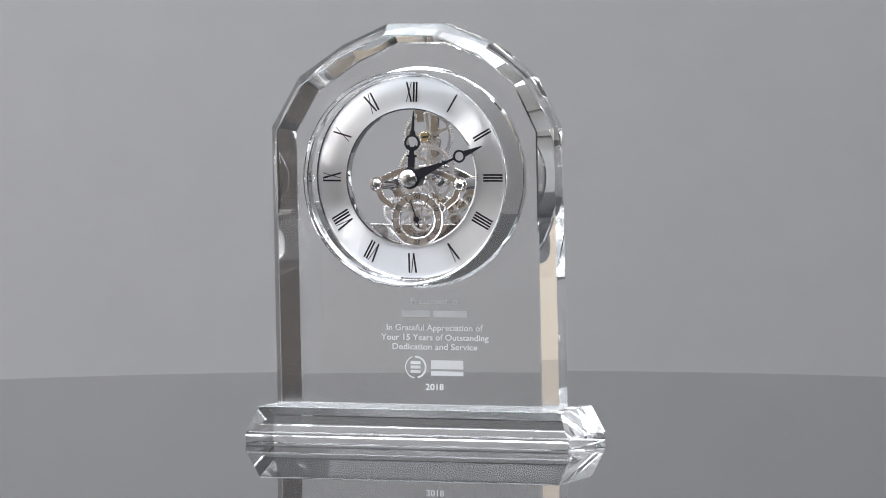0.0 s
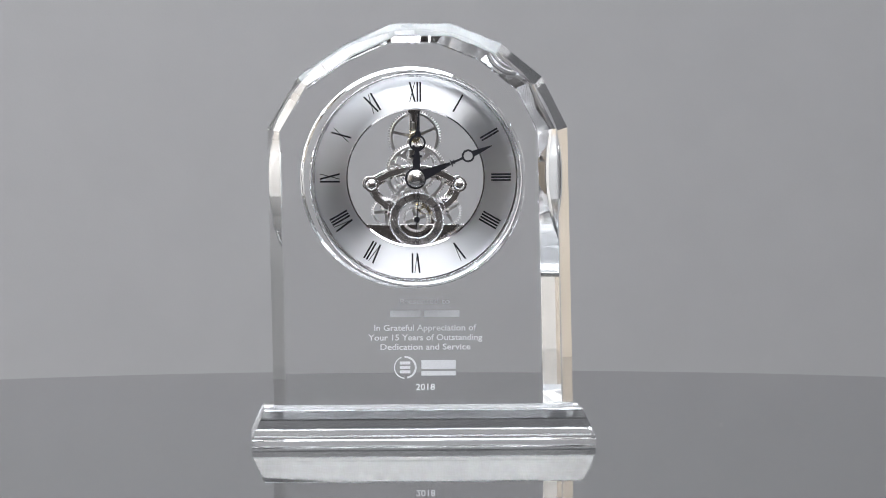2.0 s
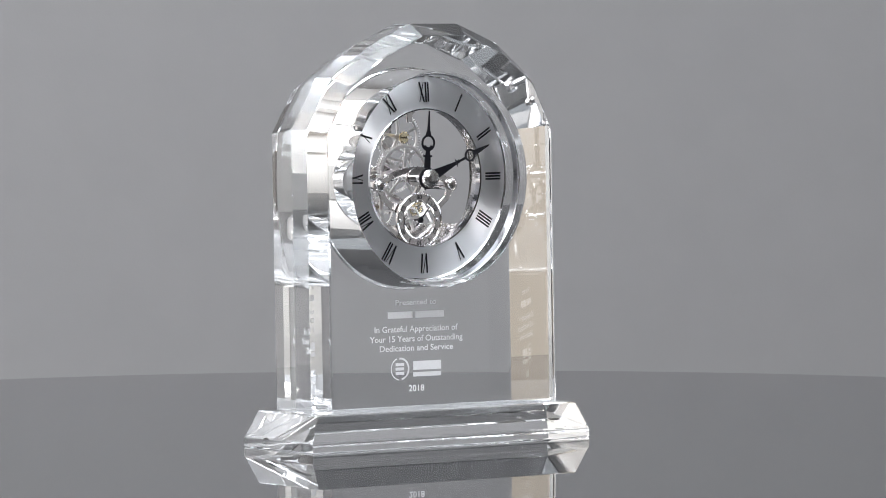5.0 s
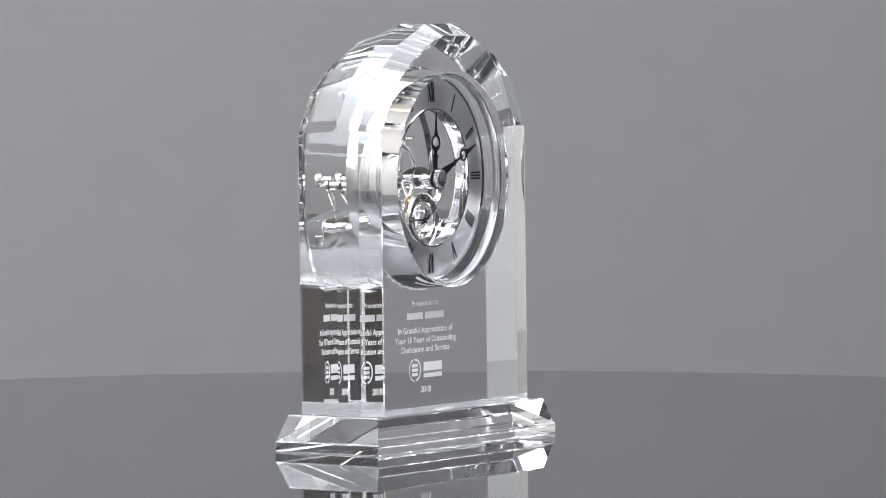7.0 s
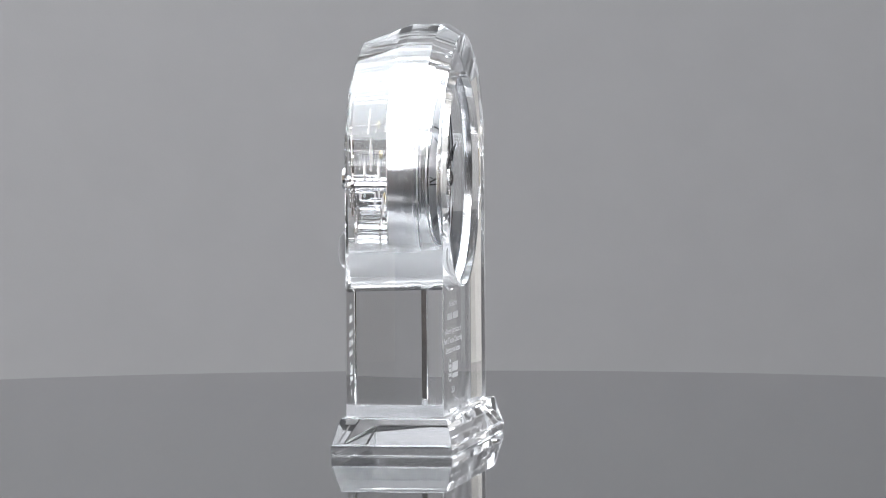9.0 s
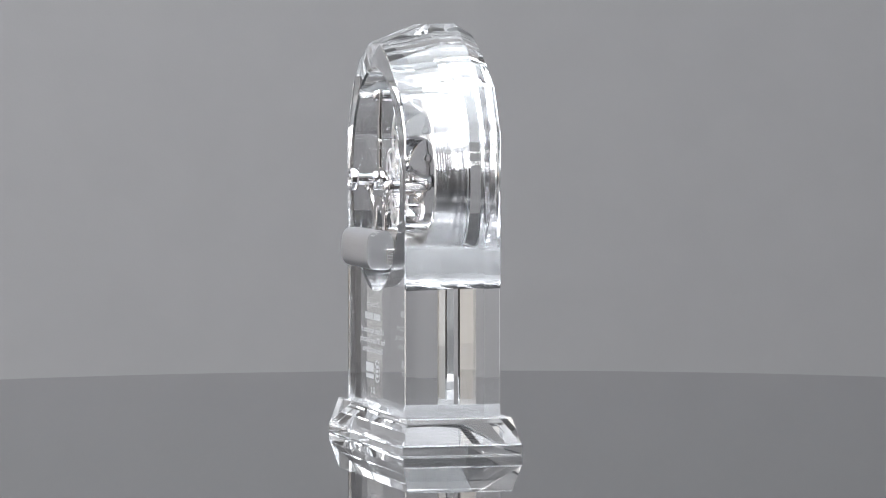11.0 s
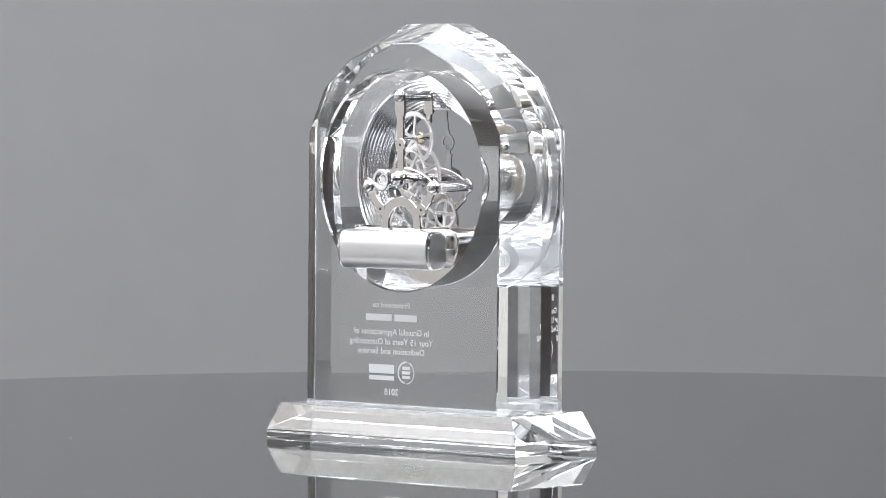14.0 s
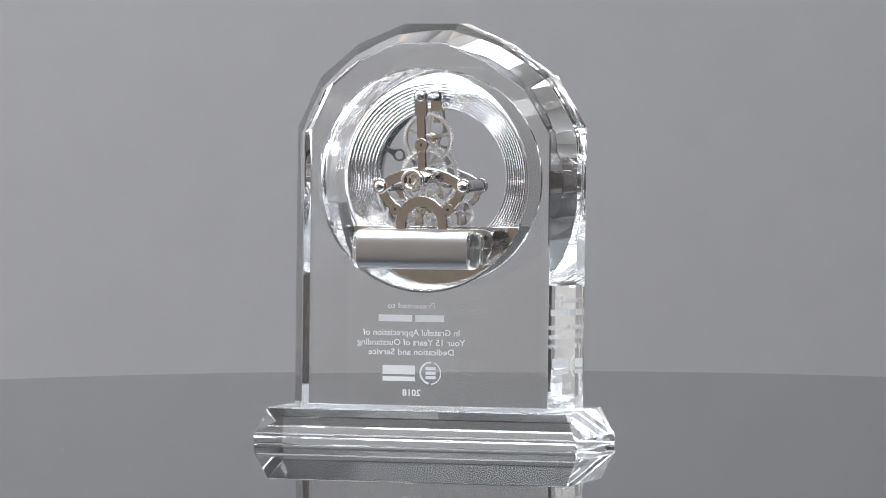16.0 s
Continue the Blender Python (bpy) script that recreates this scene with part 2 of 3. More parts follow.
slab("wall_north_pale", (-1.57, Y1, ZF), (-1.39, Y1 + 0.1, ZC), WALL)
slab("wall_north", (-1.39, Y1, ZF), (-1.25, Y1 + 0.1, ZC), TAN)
tagged(slab("backdrop", (-1.25, Y1, ZF), (1.66, Y1 + 0.1, ZC), BACKDROP), "plain mid-grey studio backdrop behind the table", "backdrop")


# ---- the round table that turns ----
def lathe_z(bm, profile, n=96):
    rings = []
    for r, z in profile:
        rings.append([bm.verts.new((0, 0, z))] if r < 1e-7 else [bm.verts.new((r * math.cos(2 * math.pi * i / n), r * math.sin(2 * math.pi * i / n), z)) for i in range(n)])
    for a, b in zip(rings, rings[1:]):
        for i in range(n):
            j = (i + 1) % n
            q = [a[i % len(a)], a[j % len(a)], b[j % len(b)], b[i % len(b)]]
            q = [v for k, v in enumerate(q) if v not in q[:k]]
            bm.faces.new(q)
    return bm


def build_table():
    root = tagged(new("turntable"), "round black gloss table top that slowly turns", "turntable")
    R = 0.485
    bm = lathe_z(bmesh.new(), [(0, 0), (R - 0.002, 0), (R, -0.002), (R, -0.016), (R - 0.002, -0.018), (0, -0.018)], 256)
    part("tabletop", bm, TABLE, root, "black glossy acrylic disc that mirrors what stands on it")
    bm = lathe_z(bmesh.new(), [(0, -0.0182), (0.06, -0.0182), (0.06, -0.03), (0.035, -0.04), (0.035, ZF + 0.03), (0.22, ZF + 0.015), (0.22, ZF), (0, ZF)], 48)
    smooth_by_angle(bm)
    part("pedestal", bm, STEEL, root)
    for r, a, k in ((0.166, 32.5, 0.00024), (0.0527, -75.4, 0.0002)):
        bm = bmesh.new()
        bmesh.ops.create_icosphere(bm, subdivisions=1, radius=k, matrix=Matrix.Translation((r * math.cos(radians(a)), r * math.sin(radians(a)), k * 0.5)) @ Matrix.Diagonal((1.3, 0.8, 0.7, 1)))
        part("dust_speck", bm, BEIGE, root, "pale speck of dust")
    return root


# ---- the clock ----
BX, H0 = -0.00310, 0.01616                        # the foot of the arch
DX, ZD = -0.0062, 0.1187                          # the middle of the dial
YF, YB = -0.0166, 0.0264                          # front and back of the arch
HOLE = 0.0498
ZB = ZD - 0.0005                                  # the middle of the hole and bezel


# inset of the outline, depth, and a small sideways set: the back was cut a little off centre
ARCH_PROFILE = [(0.0056, YF, 0.0), (0.0050, YF + 0.0005, 0.0), (0.0, YF + 0.0087, 0.0), (0.0, YF + 0.0204, 0.0), (0.0084, YB - 0.0005, -0.0036), (0.0090, YB, -0.0037)]
FOOT = [(0.0668 - d + dx, y) for d, y, dx in ARCH_PROFILE] + [(d - 0.0668 + dx, y) for d, y, dx in reversed(ARCH_PROFILE)]


def build_body(root):
    right = [(BX + 0.0668, 0.0), (0.0615, 0.1247), (0.0502, 0.1473), (0.0319, 0.1622), (0.0096, 0.1711)]
    left = [(-0.0164, 0.1711), (-0.0376, 0.1618), (-0.0588, 0.1474), (-0.0721, 0.1247), (BX - 0.0668, 0.0)]
    crest = [Vector(p) for p in right + left]         # the sides lean a little, the crown sits straight
    bm = bmesh.new()
    rings = []
    for d, y, dx in ARCH_PROFILE:
        o = offset_outline(crest, d)
        rings.append([bm.verts.new((p.x + dx, y, H0 + max(p.y, 0.0))) for p in o])
    for a, b in zip(rings, rings[1:]):
        for i in range(len(a) - 1):                   # open below, where the clear glue joins it to the base
            bm.faces.new([a[i], a[i + 1], b[i + 1], b[i]])
    n = 144
    hole = []
    for r, y, dx in ((HOLE - 0.0018, YF, 0.0005), (HOLE - 0.0021, YF + 0.0004, 0.0005), (HOLE - 0.0008, YB - 0.0009, -0.0012), (HOLE, YB, -0.0012)):
        hole.append([bm.verts.new((DX + dx + r * math.cos(2 * math.pi * i / n), y, ZB + r * math.sin(2 * math.pi * i / n))) for i in range(n)])
    for a, b in zip(hole, hole[1:]):
        for i in range(n):
            j = (i + 1) % n
            f = bm.faces.new([a[i], a[j], b[j], b[i]])
            f.smooth = True
    for outer, inner in ((rings[0], hole[0]), (rings[-1], hole[-1])):
        es = []
        for loop in (outer, inner):
            for i in range(len(loop)):
                a, b = loop[i], loop[(i + 1) % len(loop)]
                es.append(bm.edges.get((a, b)) or bm.edges.new((a, b)))
        bmesh.ops.triangle_fill(bm, edges=es, use_beauty=True)
    bmesh.ops.recalc_face_normals(bm, faces=bm.faces)
    for e in bm.edges:
        if len(e.link_faces) == 2 and e.calc_face_angle(0) > radians(10):
            e.smooth = False
    ob = part("crystal_arch", bm, CRYSTAL, root, "clear faceted crystal arch with bevelled edges")
    ob.visible_shadow = False
    return ob


def build_base(root):
    cx, cy = -0.0035, 0.00395
    bm = bmesh.new()
    rings = []
    for a, b, z in ((0.0758, 0.0262, 0.0002), (0.0762, 0.0266, 0.0006), (0.0762, 0.0266, 0.0043), (0.0757, 0.0262, 0.0050), (0.0709, 0.0233, 0.0157), (0.0704, 0.0229, H0)):
        rings.append([bm.verts.new((cx + sx * a, cy + sy * b, z)) for sx, sy in ((1, 1), (-1, 1), (-1, -1), (1, -1))])
    for p, q in zip(rings, rings[1:]):
        for i in range(4):
            j = (i + 1) % 4
            bm.faces.new([p[i], p[j], q[j], q[i]])
    bm.faces.new(rings[0][::-1])
    foot = [bm.verts.new((BX + x, y, H0)) for x, y in FOOT]  # the top is open under the arch
    es = []
    for loop in (rings[-1], foot):
        for i in range(len(loop)):
            a, b = loop[i], loop[(i + 1) % len(loop)]
            es.append(bm.edges.get((a, b)) or bm.edges.new((a, b)))
    bmesh.ops.triangle_fill(bm, edges=es, use_beauty=True)
    return part("crystal_base", bm, CRYSTAL, root, "clear crystal base with sloping sides")


def text_bm(words, width, height, cx, z0, y, weight=0.0):
    cu = bpy.data.curves.new("words", "FONT")
    cu.body, cu.size, cu.resolution_u, cu.offset = words, 1.0, 3, weight
    ob = bpy.data.objects.new("words", cu)
    scene.collection.objects.link(ob)
    me = bpy.data.meshes.new_from_object(ob.evaluated_get(bpy.context.evaluated_depsgraph_get()))
    bpy.data.objects.remove(ob)
    bm = bmesh.new()
    bm.from_mesh(me)
    bpy.data.meshes.remove(me)
    xs, ys = [v.co.x for v in bm.verts], [v.co.y for v in bm.verts]
    kx, x0 = width / (max(xs) - min(xs)), (max(xs) + min(xs)) / 2
    for v in bm.verts:
        v.co = Vector((cx + (v.co.x - x0) * kx, y, z0 + v.co.y * height / 0.72))
    return bm


def build_glue(root):
    foot = [(BX + x * 0.997, y) for x, y in FOOT]
    bm = bmesh.new()
    low, high = ([bm.verts.new((x, y, H0 + h)) for x, y in foot] for h in (-0.00004, 0.00004))
    bm.faces.new(low[::-1])
    bm.faces.new(high)
    for i in range(len(foot)):
        j = (i + 1) % len(foot)
        bm.faces.new([low[i], low[j], high[j], high[i]])
    part("glue_film", bm, GLUE, root, "thin hazy film of clear glue")


def build_engraving(root):
    y = YB - 0.00012
    x = lambda p: (p - 757.5) * 0.0002535
    z = lambda p: 0.0236 + (688 - p) * 0.000249
    for words, x0, x1, base, cap in (("Presented to", 707, 796, 536, 9.5), ("In Grateful Appreciation of", 661.5, 843, 584.5, 11), ("Your 15 Years of Outstanding", 651, 853.5, 602, 11), ("Dedication and Service", 672.5, 832.5, 619, 11), ("2018", 735, 769, 692, 11.5)):
        part("engraved_line", text_bm(words, x(x1) - x(x0), cap * 0.00025, x((x0 + x1) / 2), z(base), y, 0.016), FROST, root, "frosted white engraved words")
    def sheet(bm, x0, x1, z0, z1):
        bm.faces.new([bm.verts.new(p) for p in ((x0, y, z0), (x1, y, z0), (x1, y, z1), (x0, y, z1))])

    def ring_sheet(bm, r0, r1, a0, a1, n=30):
        o, i = arc(lx, lz, r1, a0, a1, n), arc(lx, lz, r0, a0, a1, n)
        vo, vi = [bm.verts.new((p, y, q)) for p, q in o], [bm.verts.new((p, y, q)) for p, q in i]
        for k in range(n):
            bm.faces.new([vo[k], vo[k + 1], vi[k + 1], vi[k]])

    for x0, x1, y0, y1 in ((690, 744, 560, 548), (750, 813, 560, 548), (745, 806, 654, 638), (745, 806, 666, 658)):
        bm = bmesh.new()
        sheet(bm, x(x0), x(x1), z(y0), z(y1))
        part("engraved_bar", bm, FROST, root, "frosted white engraved bar")
    lx, lz, k = x(716.5), z(651), 0.00025
    bm = bmesh.new()
    ring_sheet(bm, 17 * k, 20.5 * k, -80, 95)
    ring_sheet(bm, 18.5 * k, 20.5 * k, 110, 265)
    for dz in (-8, 0, 8):
        sheet(bm, lx - 10 * k, lx + 9 * k, lz + (dz - 2.7) * k, lz + (dz + 2.7) * k)
    part("engraved_emblem", bm, FROST, root, "frosted round emblem of rings and bars")


def roman(bm, word, angle, r_mid, h, y):
    """Strokes of a Roman numeral, foot towards the middle of the dial."""
    widths = {"I": 0.0013, "V": 0.0030, "X": 0.0033}
    total = sum(widths[c] for c in word)
    out = Vector((math.sin(radians(angle)), math.cos(radians(angle))))
    side = Vector((out.y, -out.x))
    def at(u, v):
        p = side * u + out * (r_mid + v)
        return (p.x, p.y)
    u = -total / 2
    def stroke(u0, v0, u1, v1, w):
        prism(bm, [at(u0 - w / 2, v0), at(u1 - w / 2, v1), at(u1 + w / 2, v1), at(u0 + w / 2, v0)], y, y - 0.00012)
    lo, hi, thick, thin = -h / 2, h / 2, 0.00078, 0.00032
    for c in word:
        w = widths[c]
        m = u + w / 2
        if c == "I":
            stroke(m, lo, m, hi, thick)
        elif c == "V":
            stroke(m, lo, u + 0.0004, hi, thick)
            stroke(m, lo, u + w - 0.0004, hi, thin)
        else:
            stroke(u + w - 0.0005, lo, u + 0.0005, hi, thick)
            stroke(u + 0.0005, lo, u + w - 0.0005, hi, thin)
        stroke(u + 0.0001, hi - 0.00008, u + 0.0001, hi + 0.00008, 0.0002)
        u += w


def build_clock(root):
    # bezel: a polished ring set into the mouth of the hole
    bm = lathe_y(bmesh.new(), [(0.0460, -0.0100), (0.0461, -0.0110), (0.0463, -0.0125), (0.0465, -0.0132), (0.0469, -0.0135), (0.0472, -0.0134), (0.0474, -0.0128), (0.0475, -0.0118), (0.0475, -0.0100), (0.0473, -0.0096), (0.0462, -0.0096)], DX, ZB, 128)
    smooth_by_angle(bm)
    part("bezel", bm, BEZEL, root, "polished chrome bezel ring")
    # dial ring
    bm = lathe_y(bmesh.new(), [(0.0308, -0.0055), (0.0457, -0.0043), (0.0457, -0.0038), (0.0308, -0.0043)], 0, 0, 128)
    dial = part("dial", bm, DIAL, root, "spun silver dial ring with black Roman numerals")
    dial.location = (DX, 0, ZD)
    for i, word in enumerate(("XII", "I", "II", "III", "IIII", "V", "VI", "VII", "VIII", "IX", "X", "XI")):
        bm = bmesh.new()
        roman(bm, word, i * 30, 0.0382, 0.0088, -0.00555)
        for v in bm.verts:                            # the dial slopes back a little towards its rim
            v.co.y += (math.hypot(v.co.x, v.co.z) - 0.0308) * 0.0784
        part("numeral", bm, BLACK, dial)
    bm = lathe_y(bmesh.new(), [(0.0303, -0.0060), (0.0309, -0.0062), (0.0312, -0.0057), (0.0312, -0.0030), (0.0303, -0.0030)], DX, ZD, 96)
    smooth_by_angle(bm)
    part("inner_ring", bm, CHROME, root, "thin polished ring round the opening")
    bm = lathe_y(bmesh.new(), [(0.0449, -0.0047), (0.0454, -0.0052), (0.0456, -0.0052), (0.0456, -0.0045), (0.0449, -0.0045)], DX, ZD, 96)
    part("outer_ring", bm, CHROME, root)
    # stepped rings behind the dial
    prof = [(0.0314, -0.0038), (0.0309, -0.0030), (0.0309, 0.0008)]
    steps = 9
    for i in range(steps):
        r, y = 0.0312 + 0.0117 * i / steps, 0.0010 + 0.0066 * i / steps
        prof += [(r, y), (r + 0.0002, y + 0.0006), (r + 0.0005, y + 0.0008), (r + 0.0011, y + 0.0006)]
    prof += [(0.0432, 0.0080)]
    for i in range(5):                                # ribs round the side, then a plain band
        y = 0.0078 - 0.0011 * i
        prof += [(0.0434, y), (0.0439, y - 0.0003), (0.0439, y - 0.0006), (0.0433, y - 0.0009)]
    prof += [(0.0440, 0.0021), (0.0440, -0.0016), (0.0436, -0.0020)]
    prof += [(0.0432, -0.0022), (0.0460, -0.0026), (0.0460, -0.0038)]
    bm = lathe_y(bmesh.new(), prof, DX, ZD, 128)
    smooth_by_angle(bm, 25)
    part("stepped_ring", bm, STEPPED, root, "polished ring turned with concentric steps")

    def P(x, z):
        return (DX + x * 0.001, ZD + z * 0.001)

    # front plate
    bm = bmesh.new()
    y0, y1 = 0.0020, 0.0032
    band(bm, *P(0.3, -28.5), 0.0305, 0.0334, 52, 128, y0, y1, 30)
    for s in (-1, 1):
        strip(bm, [P(19.7 * s + 0.3, -3.6), P(17.3 * s + 0.3, -9.5), P(13.0 * s + 0.5, -13.0), P(9.5 * s + 0.6, -14.0)], 0.0030, y0 + 0.00004, y1 - 0.00004)
        disc_y(bm, 0.0034, y0 - 0.0001, y1 + 0.0001, *P(19.7 * s + 0.3, -3.4), 24)
        disc_y(bm, 0.0022, y0 - 0.0001, y1 + 0.0001, *P(10.5 * s + 0.6, -13.6), 20)
    disc_y(bm, 0.0042, y0 - 0.0002, y1 + 0.0002, *P(0, 0), 28)
    part("front_plate", ease(bm, 0.00028), PLATE, root, "curved nickel front plate of the movement")
    # seconds dial
    sub = part("seconds_dial", lathe_y(bmesh.new(), [(0.0083, -0.0002), (0.0122, -0.0002), (0.0122, 0.0010), (0.0083, 0.0010)], 0, 0, 64), RING, root, "small nickel seconds ring")
    sub.location = (*P(0.7, -19.0)[:1], 0.0, P(0.7, -19.0)[1])
    for i, word in enumerate(("60", "10", "20", "30", "40", "50")):
        bm = text_bm(word, 0.0027, 0.0021, 0, 0.0092, -0.00035)
        bmesh.ops.rotate(bm, verts=bm.verts, cent=(0, 0, 0), matrix=Matrix.Rotation(radians(60 * i), 3, "Y"))
        part("figure", bm, BLACK, sub)
        o = Vector((math.sin(radians(60 * i + 30)), math.cos(radians(60 * i + 30))))
        bm = bmesh.new()
        strip(bm, [tuple(o * 0.0094), tuple(o * 0.0112)], 0.0003, -0.00023, -0.00035)
        part("mark", bm, BLACK, sub)
    for sx in (-1, 1):
        part("rivet", disc_y(bmesh.new(), 0.0008, -0.0006, 0.0004, sx * 0.0102, 0, 16), CHROME, sub)
    bm = lathe_y(bmesh.new(), [(0.0116, -0.0005), (0.0119, -0.0009), (0.0123, -0.0005), (0.0123, -0.00025), (0.0116, -0.00025)], 0, 0, 64)
    part("rim", bm, SCREW, sub)
    bm = lathe_y(bmesh.new(), [(0.0080, -0.0005), (0.0083, -0.0009), (0.0087, -0.0005), (0.0087, -0.00025), (0.0080, -0.00025)], 0, 0, 64)
    part("rim", bm, SCREW, sub)
    # posts and screws
    for x, z, ya, yb in ((20.0, -3.4, 0.0034, 0.0228), (-19.4, -3.4, 0.0034, 0.0228), (0.6, 36.6, 0.0046, 0.0228)):
        bm = disc_y(bmesh.new(), 0.0026, ya, yb, *P(x, z), 24)
        smooth_by_angle(bm)
        part("post", bm, CHROME, root, "polished spacer post")
    for x, z, y, s in ((20.0, -3.4, 0.0018, -1), (-19.4, -3.4, 0.0018, -1), (20.0, -3.4, 0.0248, 1), (-19.4, -3.4, 0.0248, 1), (0.6, 36.6, 0.0248, 1)):
        bm = lathe_y(bmesh.new(), [(0, y), (0.0025, y), (0.0026, y + s * 0.0005), (0.0023, y + s * 0.0011), (0.0016, y + s * 0.0016), (0.0008, y + s * 0.00185), (0, y + s * 0.0019)], *P(x, z), 24, False)
        smooth_by_angle(bm, 50)
        ob = part("screw", bm, SCREW, root, "bright cross-slotted screw")
        bm = bmesh.new()
        px, pz = P(x, z)
        # the slots are dark strips laid on the head, their shade in the colour
        for a in (25, 115):
            d = Vector((math.cos(radians(a)), math.sin(radians(a)))) * 0.0011
            strip(bm, [(px - d.x, pz - d.y), (px + d.x, pz + d.y)], 0.00028, y + s * 0.0017, y + s * 0.00195)
        part("slot_shade", bm, RECESS, ob)
    # wheels
    for cx, cz, r, teeth, y, rim, spokes, hub, turn, mat in (
            (0.5, 17.7, 12.0, 62, 0.0150, 0.0021, 5, 0.0019, 0.4, GEAR), (1.0, 1.2, 14.0, 72, 0.0115, 0.0022, 5, 0.0026, 0.2, GEAR),
            (0.6, 3.0, 10.4, 54, 0.0180, 0.0015, 5, 0.0021, 0.9, GEAR), (-12.8, -15.6, 6.6, 36, 0.0095, 0.0012, 4, 0.0014, 0.1, GEAR),
            (14.6, -15.8, 7.0, 38, 0.0135, 0.0012, 4, 0.0014, 0.5, GEAR), (0.7, -19.0, 6.0, 34, 0.0062, 0.0012, 4, 0.0013, 0.3, GEAR),
            (5.0, -13.0, 4.6, 26, 0.0090, 0.0010, 4, 0.0011, 0.6, BRASS), (-4.6, -8.0, 5.4, 30, 0.0200, 0.0011, 4, 0.0012, 0.6, GEAR), (0.5, 17.7, 2.9, 14, 0.0105, 0.0012, 0, 0.0024, 0.0, BRASS)):
        bm = bmesh.new()
        gear(bm, *P(cx, cz), r * 0.001, teeth, y, 0.0009, rim, turn)
        g = part("gear_wheel", bm, mat, root, "thin toothed wheel with spokes")
        for k in range(spokes):
            part("spoke", spoke(*P(cx, cz), r * 0.001, y, 0.0009, rim, hub, 2 * math.pi * k / spokes + turn), mat, g)
        part("hub", disc_y(bmesh.new(), hub, y - 0.0003, y + 0.0012, *P(cx, cz), 20), mat, g)
        bm = disc_y(bmesh.new(), 0.0006, max(y - 0.006, 0.0034), min(y + 0.007, 0.0232), *P(cx, cz), 12)
        smooth_by_angle(bm)
        part("arbor", bm, CHROME, g)
    # rear plate
    bm = bmesh.new()
    y0, y1 = 0.0232, 0.0246
    strip(bm, [P(0.6, 30), P(0.2, 3.0)], 0.0041, y0, y1)
    prism(bm, [P(-2.2, 27.5), P(-2.5, 29.5), P(-2.5, 38), P(-1.4, 39.6), P(2.6, 39.6), P(3.7, 38), P(3.7, 29.5), P(3.0, 27.5)], y0 - 0.00004, y1 + 0.00004)
    disc_y(bm, 0.0031, y0 - 0.00008, y1 + 0.00008, *P(0.4, 15.0), 24)
    band(bm, *P(0.3, -28.5), 0.0286, 0.0336, 52, 128, y0 + 0.00003, y1 - 0.00003, 30)
    band(bm, *P(0.4, -19.8), 0.0074, 0.0121, 0, 180, y0 + 0.00006, y1 - 0.00006, 30)
    for s in (-1, 1):
        strip(bm, [P(19.7 * s + 0.3, -3.6), P(16.6 * s + 0.3, -9.0), P(11.3 * s + 0.4, -14.6)], 0.0042, y0 + 0.00008, y1 - 0.00008)
        disc_y(bm, 0.0034, y0 - 0.0001, y1 + 0.0001, *P(19.7 * s + 0.3, -3.4), 24)
        strip(bm, [P(9.75 * s + 0.4, -19.0), P(9.75 * s + 0.4, -23.0)], 0.0047, y0 + 0.0001, y1 - 0.0001)
        disc_y(bm, 0.0028, y0 + 0.00002, y1 - 0.00002, *P(12.4 * s + 0.4, -13.6), 20)
    rear = part("rear_plate", ease(bm, 0.00028), NICKEL, root, "pierced nickel rear plate of the movement")
    # no holes are cut: dark discs on the plate paint their shade
    for x, z in ((0.4, 15.0), (12.8, -13.6), (-12.0, -13.6), (14.0, -3.0), (-13.4, -3.0)):
        part("pivot_hole_shade", disc_y(bmesh.new(), 0.00065, y1 - 0.0001, y1 + 0.0001, *P(x, z), 14), RECESS, rear, "small flat dark disc painted as the shade of a pivot hole")
    # cross piece at the top
    bm = bmesh.new()
    prism(bm, [P(-2.7, 38.5), P(2.7, 38.5), P(2.7, 29), P(1.5, 28), P(1.5, 24.5), P(-1.5, 24.5), P(-1.5, 28), P(-2.7, 29)], 0.0056, 0.0068)
    part("top_bracket", ease(bm), NICKEL, root)
    # lower segment plate
    pts = arc(*P(0, 0), 0.0472, 207.1, 332.9, 48)
    bm = bmesh.new()
    prism(bm, pts, 0.0104, 0.0114)
    part("segment_plate", ease(bm), NICKEL, root, "mirror nickel plate closing the foot of the opening")
    bm = bmesh.new()
    prism(bm, [P(-27.5, -39), P(27.5, -39), P(31.6, -32), P(32.4, -27), P(31.0, -23.0), P(28.0, -22.0), P(-28.0, -22.0), P(-31.0, -23.0), P(-32.4, -27), P(-31.6, -32)], 0.0214, 0.0229)
    bmesh.ops.bevel(bm, geom=list(bm.edges), offset=0.0003, segments=2, affect="EDGES", profile=0.5)
    smooth_by_angle(bm, 40)
    bracket = part("battery_bracket", bm, STEEL, root, "silver bracket plate behind the battery tube")
    for x in (-29.4, 29.4):
        bm = disc_y(bmesh.new(), 0.0027, 0.0005, 0.0213, *P(x, -25.8), 24)
        smooth_by_angle(bm)
        part("post", bm, CHROME, root, "polished spacer post")
        # uncut screw hole, its shade painted as a dark disc
        part("bracket_hole_shade", disc_y(bmesh.new(), 0.0011, 0.0228, 0.0231, *P(x, -25.8), 16), RECESS, bracket, "flat dark disc painted as the shade of a screw hole")
        bm = bmesh.new()
        box(bm, (P(x - 0.5, 0)[0], 0.0229, P(0, -37.5)[1]), (P(x + 0.5, 0)[0], 0.0275, P(0, -30.5)[1]))
        bmesh.ops.bevel(bm, geom=list(bm.edges), offset=0.0002, segments=1, affect="EDGES")
